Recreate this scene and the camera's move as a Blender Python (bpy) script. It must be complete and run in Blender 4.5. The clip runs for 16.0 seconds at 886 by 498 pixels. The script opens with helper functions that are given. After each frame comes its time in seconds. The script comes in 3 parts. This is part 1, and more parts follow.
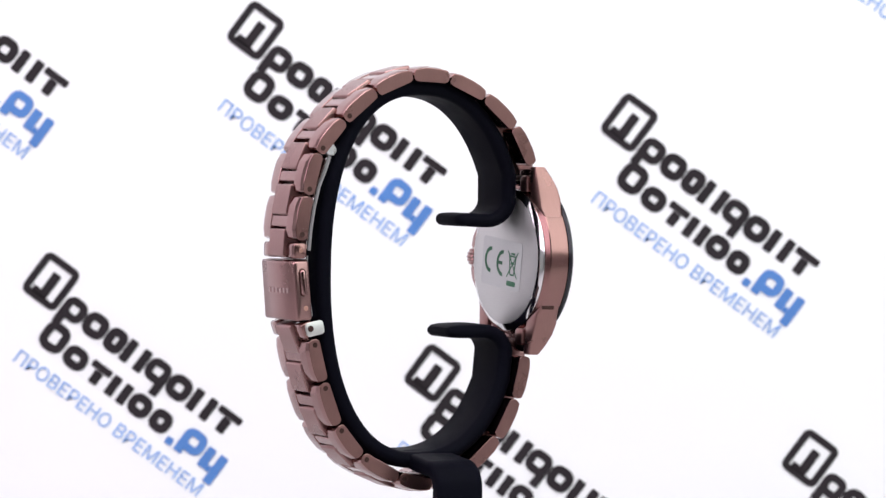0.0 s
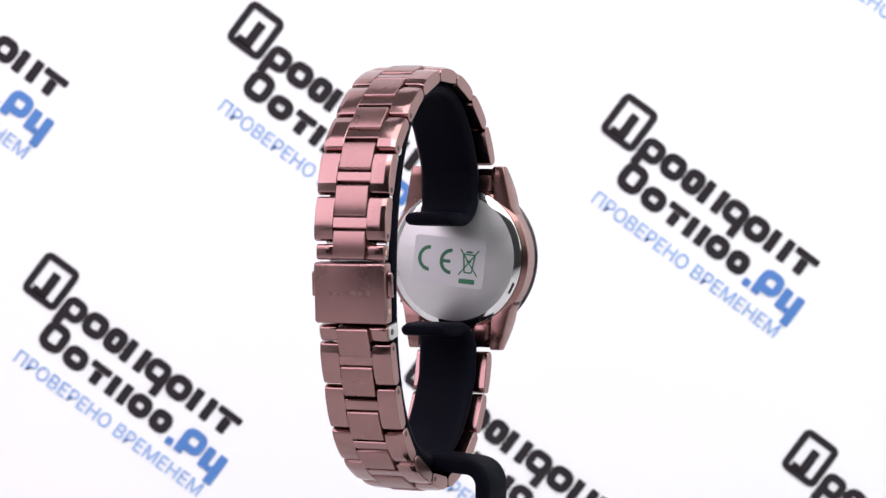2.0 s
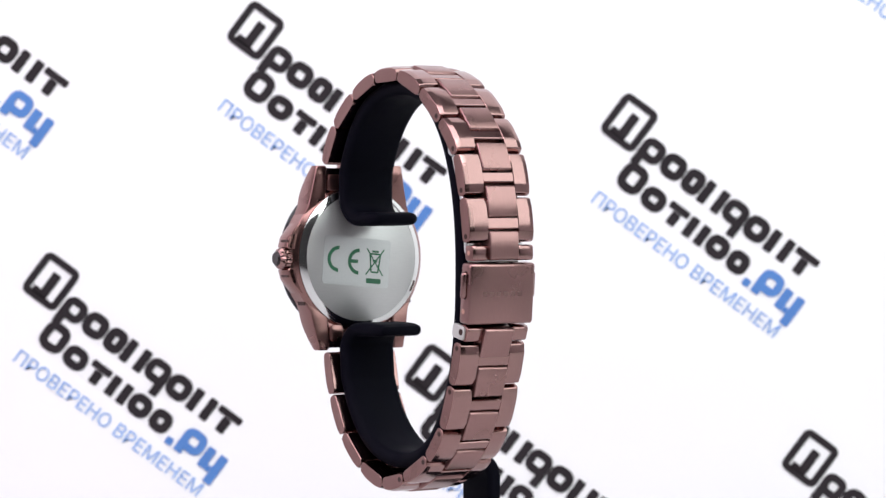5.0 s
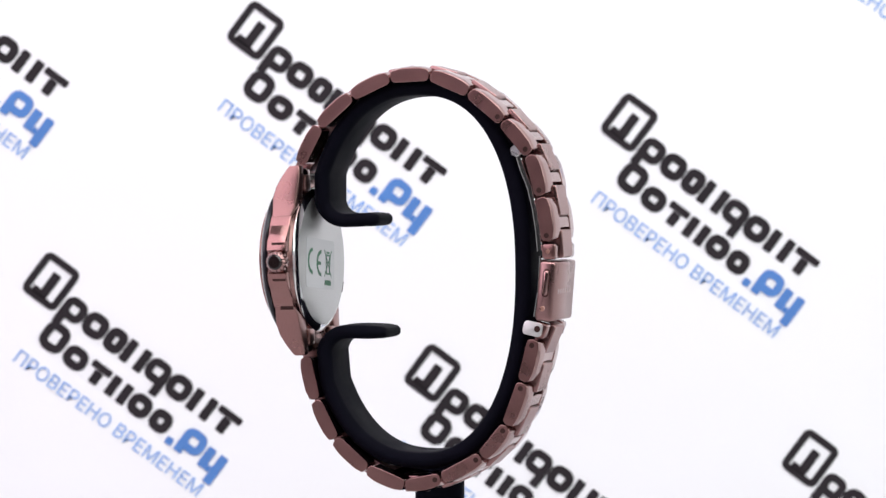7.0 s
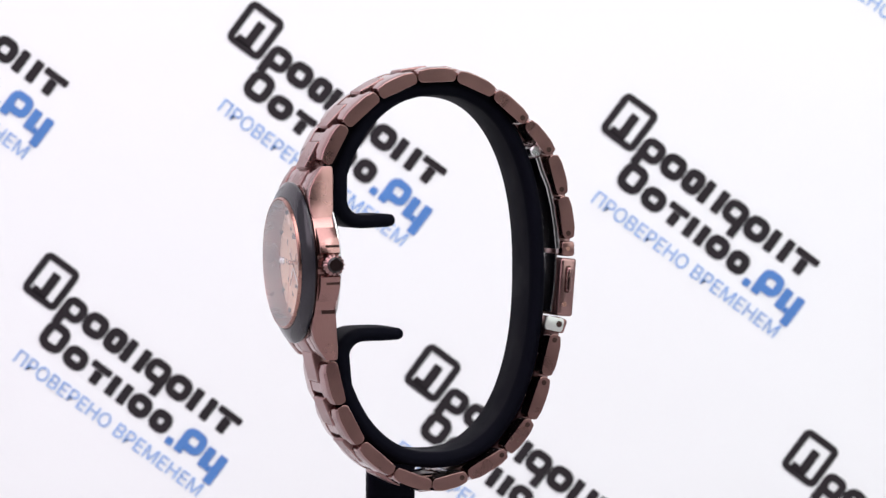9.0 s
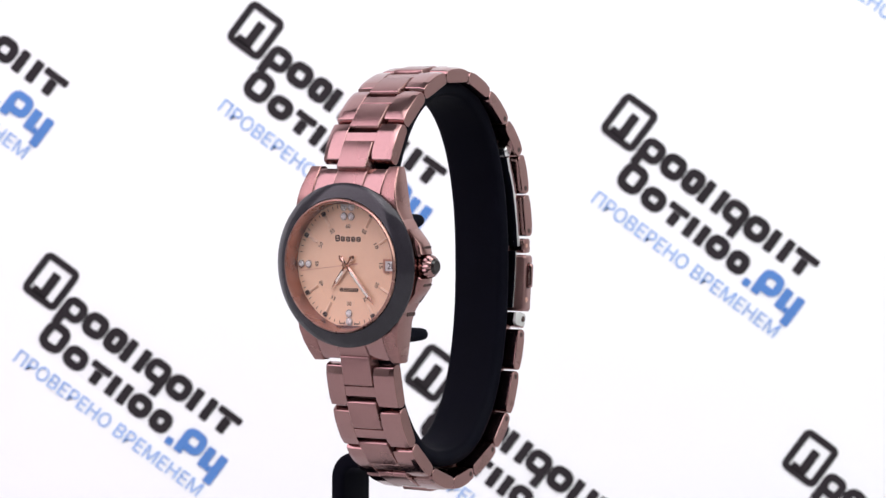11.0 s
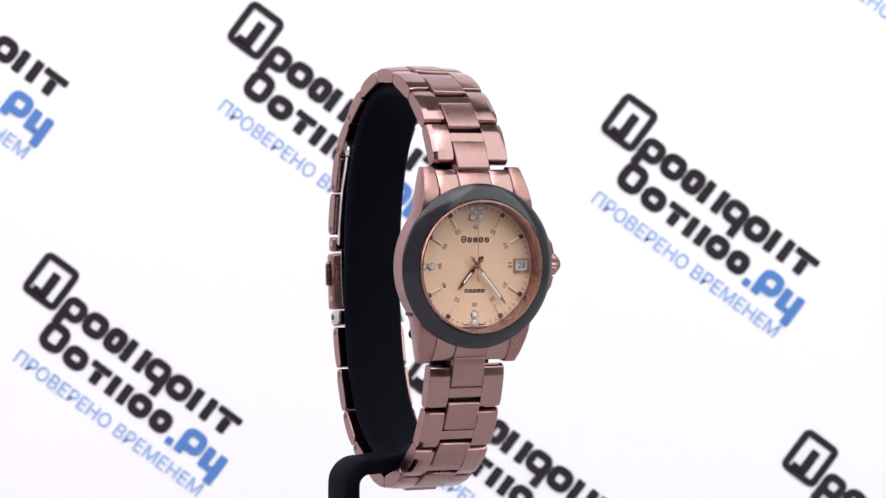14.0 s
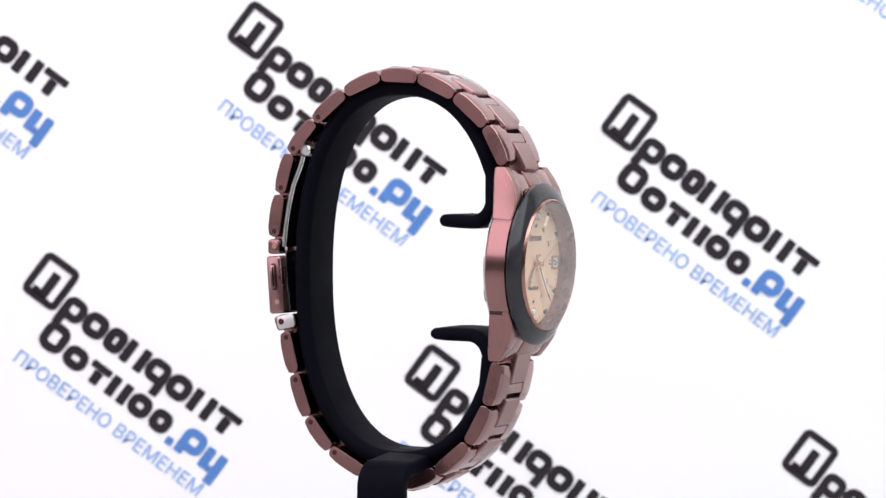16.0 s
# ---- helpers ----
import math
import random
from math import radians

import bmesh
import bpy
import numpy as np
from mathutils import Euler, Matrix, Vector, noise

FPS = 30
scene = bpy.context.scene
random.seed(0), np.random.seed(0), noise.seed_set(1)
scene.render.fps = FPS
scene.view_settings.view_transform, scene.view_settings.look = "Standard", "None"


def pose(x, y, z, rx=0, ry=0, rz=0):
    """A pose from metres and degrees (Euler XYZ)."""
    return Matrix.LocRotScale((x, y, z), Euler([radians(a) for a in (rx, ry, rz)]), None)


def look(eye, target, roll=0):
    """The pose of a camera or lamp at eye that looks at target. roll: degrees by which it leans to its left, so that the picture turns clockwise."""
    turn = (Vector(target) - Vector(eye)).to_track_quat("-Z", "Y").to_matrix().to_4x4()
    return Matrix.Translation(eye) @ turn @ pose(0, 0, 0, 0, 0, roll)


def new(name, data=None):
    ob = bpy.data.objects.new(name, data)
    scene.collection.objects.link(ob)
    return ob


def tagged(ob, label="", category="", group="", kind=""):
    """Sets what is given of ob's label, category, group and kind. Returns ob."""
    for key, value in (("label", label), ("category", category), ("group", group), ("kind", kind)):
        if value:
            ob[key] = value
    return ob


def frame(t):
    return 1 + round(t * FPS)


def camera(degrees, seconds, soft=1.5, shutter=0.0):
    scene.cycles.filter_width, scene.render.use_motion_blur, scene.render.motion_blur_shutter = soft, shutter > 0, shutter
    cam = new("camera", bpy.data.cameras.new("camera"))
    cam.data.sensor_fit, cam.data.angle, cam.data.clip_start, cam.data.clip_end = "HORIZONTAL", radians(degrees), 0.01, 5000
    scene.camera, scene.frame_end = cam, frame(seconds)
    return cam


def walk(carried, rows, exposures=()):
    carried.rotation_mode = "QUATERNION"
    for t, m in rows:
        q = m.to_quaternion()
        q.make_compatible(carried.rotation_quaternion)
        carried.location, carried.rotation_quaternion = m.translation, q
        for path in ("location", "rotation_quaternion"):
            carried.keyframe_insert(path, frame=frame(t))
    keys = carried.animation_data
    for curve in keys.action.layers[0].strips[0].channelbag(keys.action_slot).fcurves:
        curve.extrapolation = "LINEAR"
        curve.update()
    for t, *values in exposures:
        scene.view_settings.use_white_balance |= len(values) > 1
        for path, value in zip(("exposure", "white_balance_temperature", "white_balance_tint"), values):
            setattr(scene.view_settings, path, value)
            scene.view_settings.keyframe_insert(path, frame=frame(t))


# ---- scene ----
H = 0.160          # height of the camera and of the watch's level 0 above the table
MM = 0.001
CX = 0.63          # middle of the bracelet, sideways from the turning axis, mm

# ---- camera ----
cam = camera(17.665, 16.0, soft=1.4)
EYE = (0.0, -0.5608, H)
PAN, TILT = radians(0.4926), radians(1.771)
AIM = (EYE[0] + math.sin(PAN) * math.cos(TILT), EYE[1] + math.cos(PAN) * math.cos(TILT), EYE[2] - math.sin(TILT))
VIEW = look(EYE, AIM, 0.284)
walk(cam, [(0.0, VIEW), (16.0, VIEW)],
     exposures=[(0.0, 0.0), (2.4, 0.0), (3.0, -0.13), (3.5, -0.18), (4.0, -0.10), (4.6, 0.0), (6.8, -0.02), (7.5, -0.12), (8.5, -0.14), (9.0, -0.12), (9.8, -0.02), (11.4, 0.0), (12.0, -0.07), (12.6, -0.18),
                (13.0, -0.21), (13.5, -0.11), (14.0, -0.02), (16.0, 0.0)])
cam.data.dof.use_dof = True
cam.data.dof.focus_distance = 0.545
cam.data.dof.aperture_fstop = 62

# ---- light ----
world = bpy.data.worlds.new("world")
scene.world = world
world.use_nodes = True
world.node_tree.nodes["Background"].inputs[0].default_value = (0.95, 0.97, 1.0, 1)
world.node_tree.nodes["Background"].inputs[1].default_value = 0.16


def area_lamp(name, eye, target, sx, sy, watts, colour):
    lamp = bpy.data.lights.new(name, "AREA")
    lamp.shape, lamp.size, lamp.size_y, lamp.energy, lamp.color = "RECTANGLE", sx, sy, watts, colour
    ob = new(name, lamp)
    ob.matrix_world = look(eye, target)
    return ob


# two unseen side lamps, added to brighten the backdrop, tinted pink left, green right
area_lamp("added_side_lamp", (-0.62, -0.30, 0.60), (0, 0.20, 0.0), 0.85, 0.75, 5.0, (1.015, 0.872, 1.03))
area_lamp("added_side_lamp", (0.62, -0.30, 0.60), (0, 0.20, 0.0), 0.85, 0.75, 5.0, (0.905, 1.017, 0.99))
area_lamp("overhead_lamp", (0.04, -0.33, 0.82), (0, 0.12, 0.0), 0.74, 0.66, 5.6, (0.985, 0.972, 1.015))


# ---- materials ----
def mat(name, colour, rough=0.5, metal=0.0, grain=(3000, 3000, 3000), vary=0.08, bump=0.05, stain=120.0, rough_vary=0.08, spec=0.5, coat=0.0, wave=0.0):
    m = bpy.data.materials.new(name)
    m.use_nodes = True
    nt = m.node_tree
    n, l = nt.nodes, nt.links
    b = n["Principled BSDF"]
    b.inputs["Metallic"].default_value = metal
    b.inputs["Specular IOR Level"].default_value = spec
    b.inputs["Coat Weight"].default_value = coat
    b.inputs["Coat Roughness"].default_value = 0.09
    tc = n.new("ShaderNodeTexCoord")
    mp = n.new("ShaderNodeMapping")
    mp.inputs["Scale"].default_value = grain
    l.new(tc.outputs["Object"], mp.inputs[0])
    fine = n.new("ShaderNodeTexNoise")
    fine.inputs["Scale"].default_value = 1.0
    fine.inputs["Detail"].default_value = 4.0
    l.new(mp.outputs[0], fine.inputs[0])
    big = n.new("ShaderNodeTexNoise")
    big.inputs["Scale"].default_value = stain
    big.inputs["Detail"].default_value = 3.0
    l.new(tc.outputs["Object"], big.inputs[0])
    add = n.new("ShaderNodeMath")
    add.operation = "ADD"
    l.new(fine.outputs[0], add.inputs[0])
    l.new(big.outputs[0], add.inputs[1])
    ramp = n.new("ShaderNodeMapRange")
    ramp.inputs[1].default_value, ramp.inputs[2].default_value = 0.6, 1.4
    ramp.inputs[3].default_value, ramp.inputs[4].default_value = 1 - vary, 1 + vary
    l.new(add.outputs[0], ramp.inputs[0])
    mul = n.new("ShaderNodeVectorMath")
    mul.operation = "SCALE"
    mul.inputs[0].default_value = colour
    l.new(ramp.outputs[0], mul.inputs["Scale"])
    l.new(mul.outputs[0], b.inputs["Base Color"])
    rr = n.new("ShaderNodeMapRange")
    rr.inputs[1].default_value, rr.inputs[2].default_value = 0.3, 0.7
    rr.inputs[3].default_value, rr.inputs[4].default_value = max(0.02, rough - rough_vary), rough + rough_vary
    l.new(big.outputs[0], rr.inputs[0])
    l.new(rr.outputs[0], b.inputs["Roughness"])
    if bump:
        bp = n.new("ShaderNodeBump")
        bp.inputs["Strength"].default_value = bump
        bp.inputs["Distance"].default_value = 0.0001
        l.new(fine.outputs[0], bp.inputs["Height"])
        l.new(bp.outputs[0], b.inputs["Normal"])
        if wave:
            # slow unevenness of a hand-polished surface
            slow = n.new("ShaderNodeBump")
            slow.inputs["Strength"].default_value = wave
            slow.inputs["Distance"].default_value = 0.001
            l.new(big.outputs[0], slow.inputs["Height"])
            l.new(slow.outputs[0], bp.inputs["Normal"])
    return m


BRONZE = (0.318, 0.181, 0.171)
M_polish = mat("polished_bronze_plating", BRONZE, 0.16, 1.0, (2500, 2500, 2500), 0.05, 0.008, 260, 0.03, coat=0.3, wave=0.04)
M_brush = mat("brushed_bronze_plating", (0.308, 0.177, 0.168), 0.29, 1.0, (9000, 700, 700), 0.07, 0.08, 160, 0.03)
M_side = mat("satin_bronze_plating", (0.283, 0.150, 0.137), 0.30, 1.0, (700, 7000, 900), 0.08, 0.05, 220, 0.04, coat=0.2)
M_flank = mat("polished_case_flank", (0.278, 0.147, 0.134), 0.19, 1.0, (2500, 2500, 2500), 0.05, 0.008, 200, 0.03, coat=0.2, wave=0.02)
M_rim = mat("polished_steel", (0.76, 0.755, 0.75), 0.10, 1.0, (2500, 2500, 2500), 0.05, 0.01, 200, 0.03)
M_steel = mat("brushed_steel", (0.72, 0.715, 0.71), 0.26, 1.0, (6000, 500, 500), 0.06, 0.08, 200, 0.06)
M_back = mat("case_back_steel", (0.59, 0.585, 0.58), 0.47, 1.0, (500, 500, 7000), 0.05, 0.08, 150, 0.05)
M_ceramic = mat("grey_ceramic", (0.024, 0.022, 0.027), 0.12, 0.0, (2500, 2500, 2500), 0.15, 0.01, 250, 0.03, 0.32)
M_rubber = mat("black_rubber", (0.003, 0.003, 0.0062), 0.60, 0.0, (3500, 3500, 3500), 0.25, 0.15, 150, 0.08, 0.03)
M_dial = mat("champagne_sunray_dial", (0.86, 0.595, 0.418), 0.40, 0.0, (5000, 900, 900), 0.05, 0.04, 260, 0.04)
M_ring = mat("rose_brown_plating", (0.38, 0.205, 0.172), 0.28, 1.0, (3000, 3000, 3000), 0.05, 0.02, 300, 0.04)
M_rose = mat("rose_gold", (0.66, 0.37, 0.29), 0.30, 0.9, (3000, 3000, 3000), 0.05, 0.02, 300, 0.04)
M_hand = mat("polished_hand", (0.66, 0.43, 0.33), 0.12, 1.0, (3000, 3000, 3000), 0.05, 0.0, 300, 0.04)
M_marker = mat("pale_rose_marker", (0.92, 0.69, 0.53), 0.32, 0.25, (3000, 3000, 3000), 0.05, 0.0, 300, 0.04)
M_dark = mat("dark_brown_print", (0.035, 0.02, 0.018), 0.5, 0.0, (4000, 4000, 4000), 0.1, 0.0)
M_lume = mat("white_lume", (0.85, 0.83, 0.78), 0.5, 0.0, (4000, 4000, 4000), 0.05, 0.0)
M_date = mat("white_date_disc", (0.80, 0.80, 0.80), 0.5, 0.0, (4000, 4000, 4000), 0.04, 0.0)
# strong fine noise in the colour paints the sparkle of the stone
M_stone = mat("stone_painted_sparkle", (0.80, 0.80, 0.82), 0.10, 0.0, (3200, 3200, 3200), 0.75, 0.0, 2600, 0.03, coat=1.0)
M_cap = mat("dark_polished_cap", (0.014, 0.008, 0.008), 0.14, 0.0, (2600, 2600, 2600), 0.10, 0.0)
M_blade = mat("satin_steel", (0.62, 0.61, 0.59), 0.45, 1.0, (6000, 500, 500), 0.06, 0.05, 200, 0.06)
# dark pins and tubes; also paints the shade in slot, notch and crown recess
M_hole = mat("dark_pin_and_hole_shade", (0.05, 0.022, 0.018), 0.4, 0.6, (4000, 4000, 4000), 0.2, 0.0)
M_green = mat("green_ink", (0.022, 0.13, 0.06), 0.55, 0.0, (4000, 4000, 4000), 0.15, 0.0)
M_film = mat("sticker_film", (0.53, 0.535, 0.535), 0.47, 1.0, (3000, 3000, 3000), 0.05, 0.02)
M_paper = mat("white_backdrop_paper", (0.86, 0.855, 0.86), 0.75, 0.0, (2600, 2600, 2600), 0.012, 0.03, 9.0, 0.05, 0.2)
M_table = mat("pale_grey_table_top", (0.47, 0.468, 0.47), 0.6, 0.0, (1500, 1500, 1500), 0.03, 0.03, 12)
M_wall = mat("white_room_paint", (0.78, 0.77, 0.77), 0.8, 0.0, (400, 400, 400), 0.05, 0.05, 4)
M_dim = mat("dark_grey_for_reflections", (0.07, 0.07, 0.07), 0.8, 0.0, (400, 400, 400), 0.05, 0.05, 4)
M_black = mat("black_ink", (0.022, 0.017, 0.020), 0.65, 0.0, (3000, 3000, 3000), 0.25, 0.0, 40, 0.05, 0.2)
M_blue = mat("blue_ink", (0.090, 0.215, 0.52), 0.65, 0.0, (3000, 3000, 3000), 0.12, 0.0, 40, 0.05, 0.2)
M_pale = mat("pale_blue_ink", (0.25, 0.41, 0.74), 0.65, 0.0, (3000, 3000, 3000), 0.12, 0.0, 40, 0.05, 0.2)


def crystal_material():
    m = bpy.data.materials.new("clear_crystal")
    m.use_nodes = True
    nt = m.node_tree
    n, l = nt.nodes, nt.links
    n.remove(n["Principled BSDF"])
    tr, gl, mix, fr = (n.new("ShaderNode" + k) for k in ("BsdfTransparent", "BsdfGlossy", "MixShader", "Fresnel"))
    gl.inputs["Roughness"].default_value = 0.02
    fr.inputs["IOR"].default_value = 1.54
    # both faces of the glass reflect: 2R / (1 + R)
    twice, plus, both = (n.new("ShaderNodeMath") for k in range(3))
    twice.operation, plus.operation, both.operation = "MULTIPLY", "ADD", "DIVIDE"
    twice.inputs[1].default_value, plus.inputs[1].default_value = 2.0, 1.0
    l.new(fr.outputs[0], twice.inputs[0])
    l.new(fr.outputs[0], plus.inputs[0])
    l.new(twice.outputs[0], both.inputs[0])
    l.new(plus.outputs[0], both.inputs[1])
    l.new(both.outputs[0], mix.inputs[0])
    l.new(tr.outputs[0], mix.inputs[1])
    l.new(gl.outputs[0], mix.inputs[2])
    l.new(mix.outputs[0], n["Material Output"].inputs[0])
    return m


M_crystal = crystal_material()

# ---- building helpers ----
TO_WORLD = Matrix.Translation((0, 0, H)) @ Matrix.Diagonal((MM, MM, MM, 1))


def part(name, bm, material, parent=None, label="", m=TO_WORLD, smooth=35, flank=None):
    """Links a bmesh, given in millimetres, as one mesh object; flank is the finish of faces that look sideways."""
    bm.transform(m)
    bmesh.ops.recalc_face_normals(bm, faces=bm.faces)
    me = bpy.data.meshes.new(name)
    bm.to_mesh(me)
    bm.free()
    me.materials.append(material)
    if flank:
        me.materials.append(flank)
        for f in me.polygons:
            if abs(f.normal.x) > 0.75:
                f.material_index = 1
    if smooth:
        me.shade_smooth()
        me.set_sharp_from_angle(angle=radians(smooth))
    ob = new(name, me)
    if parent:
        ob.parent = parent
    if label:
        tagged(ob, label)
    return ob


def hull_rings(bm, rings, closed_ends=True, wrap=False):
    """Skins rings of points (same count each) into a tube."""
    vs = [[bm.verts.new(p) for p in r] for r in rings]
    n = len(vs[0])
    pairs = list(zip(vs, vs[1:])) + ([(vs[-1], vs[0])] if wrap else [])
    for a, b in pairs:
        for i in range(n):
            bm.faces.new((a[i], a[(i + 1) % n], b[(i + 1) % n], b[i]))
    if closed_ends and not wrap:
        bm.faces.new(vs[0][::-1])
        bm.faces.new(vs[-1])
    return bm


def lathe(profile, n=96, closed=True):
    """Turns (radius, y) points round the y axis; closed joins last to first."""
    bm = bmesh.new()
    cols = []
    for k in range(n):
        a = 2 * math.pi * k / n
        cols.append([(r * math.sin(a), y, r * math.cos(a)) for r, y in profile])
    vs = [[bm.verts.new(p) for p in c] for c in cols]
    m = len(profile)
    for k in range(n):
        a, b = vs[k], vs[(k + 1) % n]
        for i in range(m if closed else m - 1):
            j = (i + 1) % m
            bm.faces.new((a[i], a[j], b[j], b[i]))
    bmesh.ops.remove_doubles(bm, verts=bm.verts, dist=1e-5)
    bmesh.ops.dissolve_degenerate(bm, edges=bm.edges, dist=1e-6)
    return bm


def rounded(w, h, r, seg=4):
    """Outline of a rounded rectangle round 0."""
    pts = []
    for cx, cy, a0 in ((w / 2 - r, h / 2 - r, 0), (-w / 2 + r, h / 2 - r, 90), (-w / 2 + r, -h / 2 + r, 180), (w / 2 - r, -h / 2 + r, 270)):
        for k in range(seg + 1):
            a = radians(a0 + 90 * k / seg)
            pts.append((cx + r * math.cos(a), cy + r * math.sin(a)))
    return pts


def prism(outline, x0, x1, bevel, frame_at, rise0=1.0, rise1=1.0, steps=()):
    """An outline of (s, n) points drawn out along x with chamfered ends, its outer face rising from rise0 to rise1, or
    through steps of (x, rise) from end to end; frame_at maps (x, s, n) to a place."""
    w = max(abs(p[0]) for p in outline)
    h = max(abs(p[1]) for p in outline)
    fs, fn = 1 - bevel / w, 1 - bevel / h
    steps = sorted(steps) or [(x0, rise0), (x1, rise1)]
    stations = [(x0, 1), (x0 + bevel * 0.35, 0.35), (x0 + bevel, 0)] + [(x, 0) for x, r in steps[1:-1]] + [(x1 - bevel, 0), (x1 - bevel * 0.35, 0.35), (x1, 1)]
    rings = []
    for x, k in stations:
        up = float(np.interp(x, [p[0] for p in steps], [p[1] for p in steps]))
        rings.append([frame_at(x, p[0] * (1 + (fs - 1) * k), p[1] * (1 + (fn - 1) * k) * (up if p[1] > 0 else 1)) for p in outline])
    return hull_rings(bmesh.new(), rings)


def along(a, b, lift=0.0):
    """A frame on the straight from a to b in the (y, z) plane, n pointing out of the loop."""
    a, b = Vector(a), Vector(b)
    t = (b - a).normalized()
    n = Vector((-t.y, t.x))
    mid = (a + b) / 2
    if n.dot(mid - Vector((2, -23))) < 0:
        n = -n
    return lambda x, s, h: (x, mid.x + t.x * s + n.x * (h + lift), mid.y + t.y * s + n.y * (h + lift))


def sweep(points, w, t, seg_r, axis="x", offset=0.0, taper=None):
    """A rounded strip, w wide along the axis and t thick, along a path in the plane across that axis."""
    prof = rounded(w, t, seg_r, 4)
    rings = []
    for i, p in enumerate(points):
        a, b = Vector(points[max(0, i - 1)]), Vector(points[min(len(points) - 1, i + 1)])
        d = (b - a).normalized()
        n = Vector((-d.y, d.x))
        k = taper[i] if taper else 1.0
        ring = []
        for u, v in prof:
            q = Vector(p) + n * v * k
            u = u * (0.5 + 0.5 * k) if taper else u
            ring.append((offset + u, q.x, q.y) if axis == "x" else (q.x, offset + u, q.y))
        rings.append(ring)
    return hull_rings(bmesh.new(), rings)


def rod(centre, axis, r, length, n=20, bev=0.15):
    """A short turned pin along a unit axis, edges rounded."""
    prof = [(0, -length / 2), (r - bev, -length / 2), (r, -length / 2 + bev), (r, length / 2 - bev), (r - bev, length / 2), (0, length / 2)]
    bm = lathe(prof, n, closed=False)
    turn = Vector((0, 1, 0)).rotation_difference(Vector(axis)).to_matrix().to_4x4()
    bm.transform(Matrix.Translation(centre) @ turn)
    return bm


def slab(outline, y0, y1, m=Matrix.Identity(4)):
    """A flat plate: an outline in (x, z) from y0 to y1."""
    bm = bmesh.new()
    hull_rings(bm, [[(x, y0, z) for x, z in outline], [(x, y1, z) for x, z in outline]])
    bm.transform(m)
    return bm


def join(*bms):
    out = bmesh.new()
    for b in bms:
        me = bpy.data.meshes.new("tmp")
        b.to_mesh(me)
        b.free()
        out.from_mesh(me)
        bpy.data.meshes.remove(me)
    return out


def lettering(text, width, height, depth):
    """Words in the built-in font, as a bmesh in (x, z), centred, front at y = 0, drawn out to y = depth."""
    cu = bpy.data.curves.new("lettering", "FONT")
    cu.body, cu.size, cu.extrude, cu.resolution_u = text, 1.0, 0.02, 3
    ob = bpy.data.objects.new("lettering", cu)
    scene.collection.objects.link(ob)
    me = bpy.data.meshes.new_from_object(ob.evaluated_get(bpy.context.evaluated_depsgraph_get()))
    bm = bmesh.new()
    bm.from_mesh(me)
    bpy.data.objects.remove(ob)
    bpy.data.curves.remove(cu)
    bpy.data.meshes.remove(me)
    lo = [min(v.co[i] for v in bm.verts) for i in range(3)]
    hi = [max(v.co[i] for v in bm.verts) for i in range(3)]
    for v in bm.verts:
        x = ((v.co.x - lo[0]) / (hi[0] - lo[0]) - 0.5) * width
        z = ((v.co.y - lo[1]) / (hi[1] - lo[1]) - 0.5) * height
        v.co = (x, 0.0 if v.co.z > 0 else depth, z)
    return bm


# ---- the setting ----
def box(name, lo, hi, material, label):
    bm = bmesh.new()
    hull_rings(bm, [[(lo[0], lo[1], z), (hi[0], lo[1], z), (hi[0], hi[1], z), (lo[0], hi[1], z)] for z in (lo[2], hi[2])])
    return tagged(part(name, bm, material, None, label, Matrix.Identity(4), 0), category=name.split("_")[0], kind="structure")


BACK = 0.300
box("floor", (-1.2, -1.2, -0.03), (1.2, 1.2, 0), M_table, "smooth matt pale grey table surface below the turning stand")
box("wall_north", (-1.2, 1.2, -0.03), (1.2, 1.3, 1.6), M_wall, "plain white painted room wall")
# unseen wall behind the camera, added dark so that the metal reflects dark
box("wall_south", (-1.2, -1.3, -0.03), (1.2, -1.2, 1.6), M_dim, "unseen dark grey wall added for dark reflections")
box("wall_east", (1.2, -1.3, -0.03), (1.3, 1.3, 1.6), M_wall, "plain white painted room wall")
box("wall_west", (-1.3, -1.3, -0.03), (-1.2, 1.3, 1.6), M_wall, "plain white painted room wall")
box("ceiling", (-1.3, -1.3, 1.6), (1.3, 1.3, 1.7), M_wall, "plain white painted room ceiling")
backdrop = box("backdrop", (-0.75, BACK, 0.0), (0.75, BACK + 0.004, 0.85), M_paper,
               "white paper backdrop printed with slanted black and blue logos")

# one print: the frame mark, letter-sized blocks for the name, and the slogan below
UNIT = 0.1706 * MM
ROUND, STEMS, ONE, DROP, TAIL, STEP = "round", "stems", "one", "drop", "tail", "step"
LINE_A = ((76, 121, -14, 46, DROP), (122, 168, 2, 47, ROUND), (170, 208, 2, 47, ROUND), (210, 257, 2, 46, STEMS), (259, 305, -15, 47, TAIL),
          (306, 352, 2, 47, ROUND), (356, 402, 3, 46, STEMS), (406, 456, 3, 46, ONE))
LINE_B = ((75, 124, -62, -8, ROUND), (128, 174, -63, -22, ROUND), (178, 221, -62, -23, ONE), (225, 267, -62, -23, STEMS),
          (271, 314, -63, -22, ROUND), (318, 358, -63, -22, ROUND))
LINE_C = ((364, 378, -69, -55, ONE), (384, 430, -69, -16, DROP), (434, 476, -84, -26, STEP))


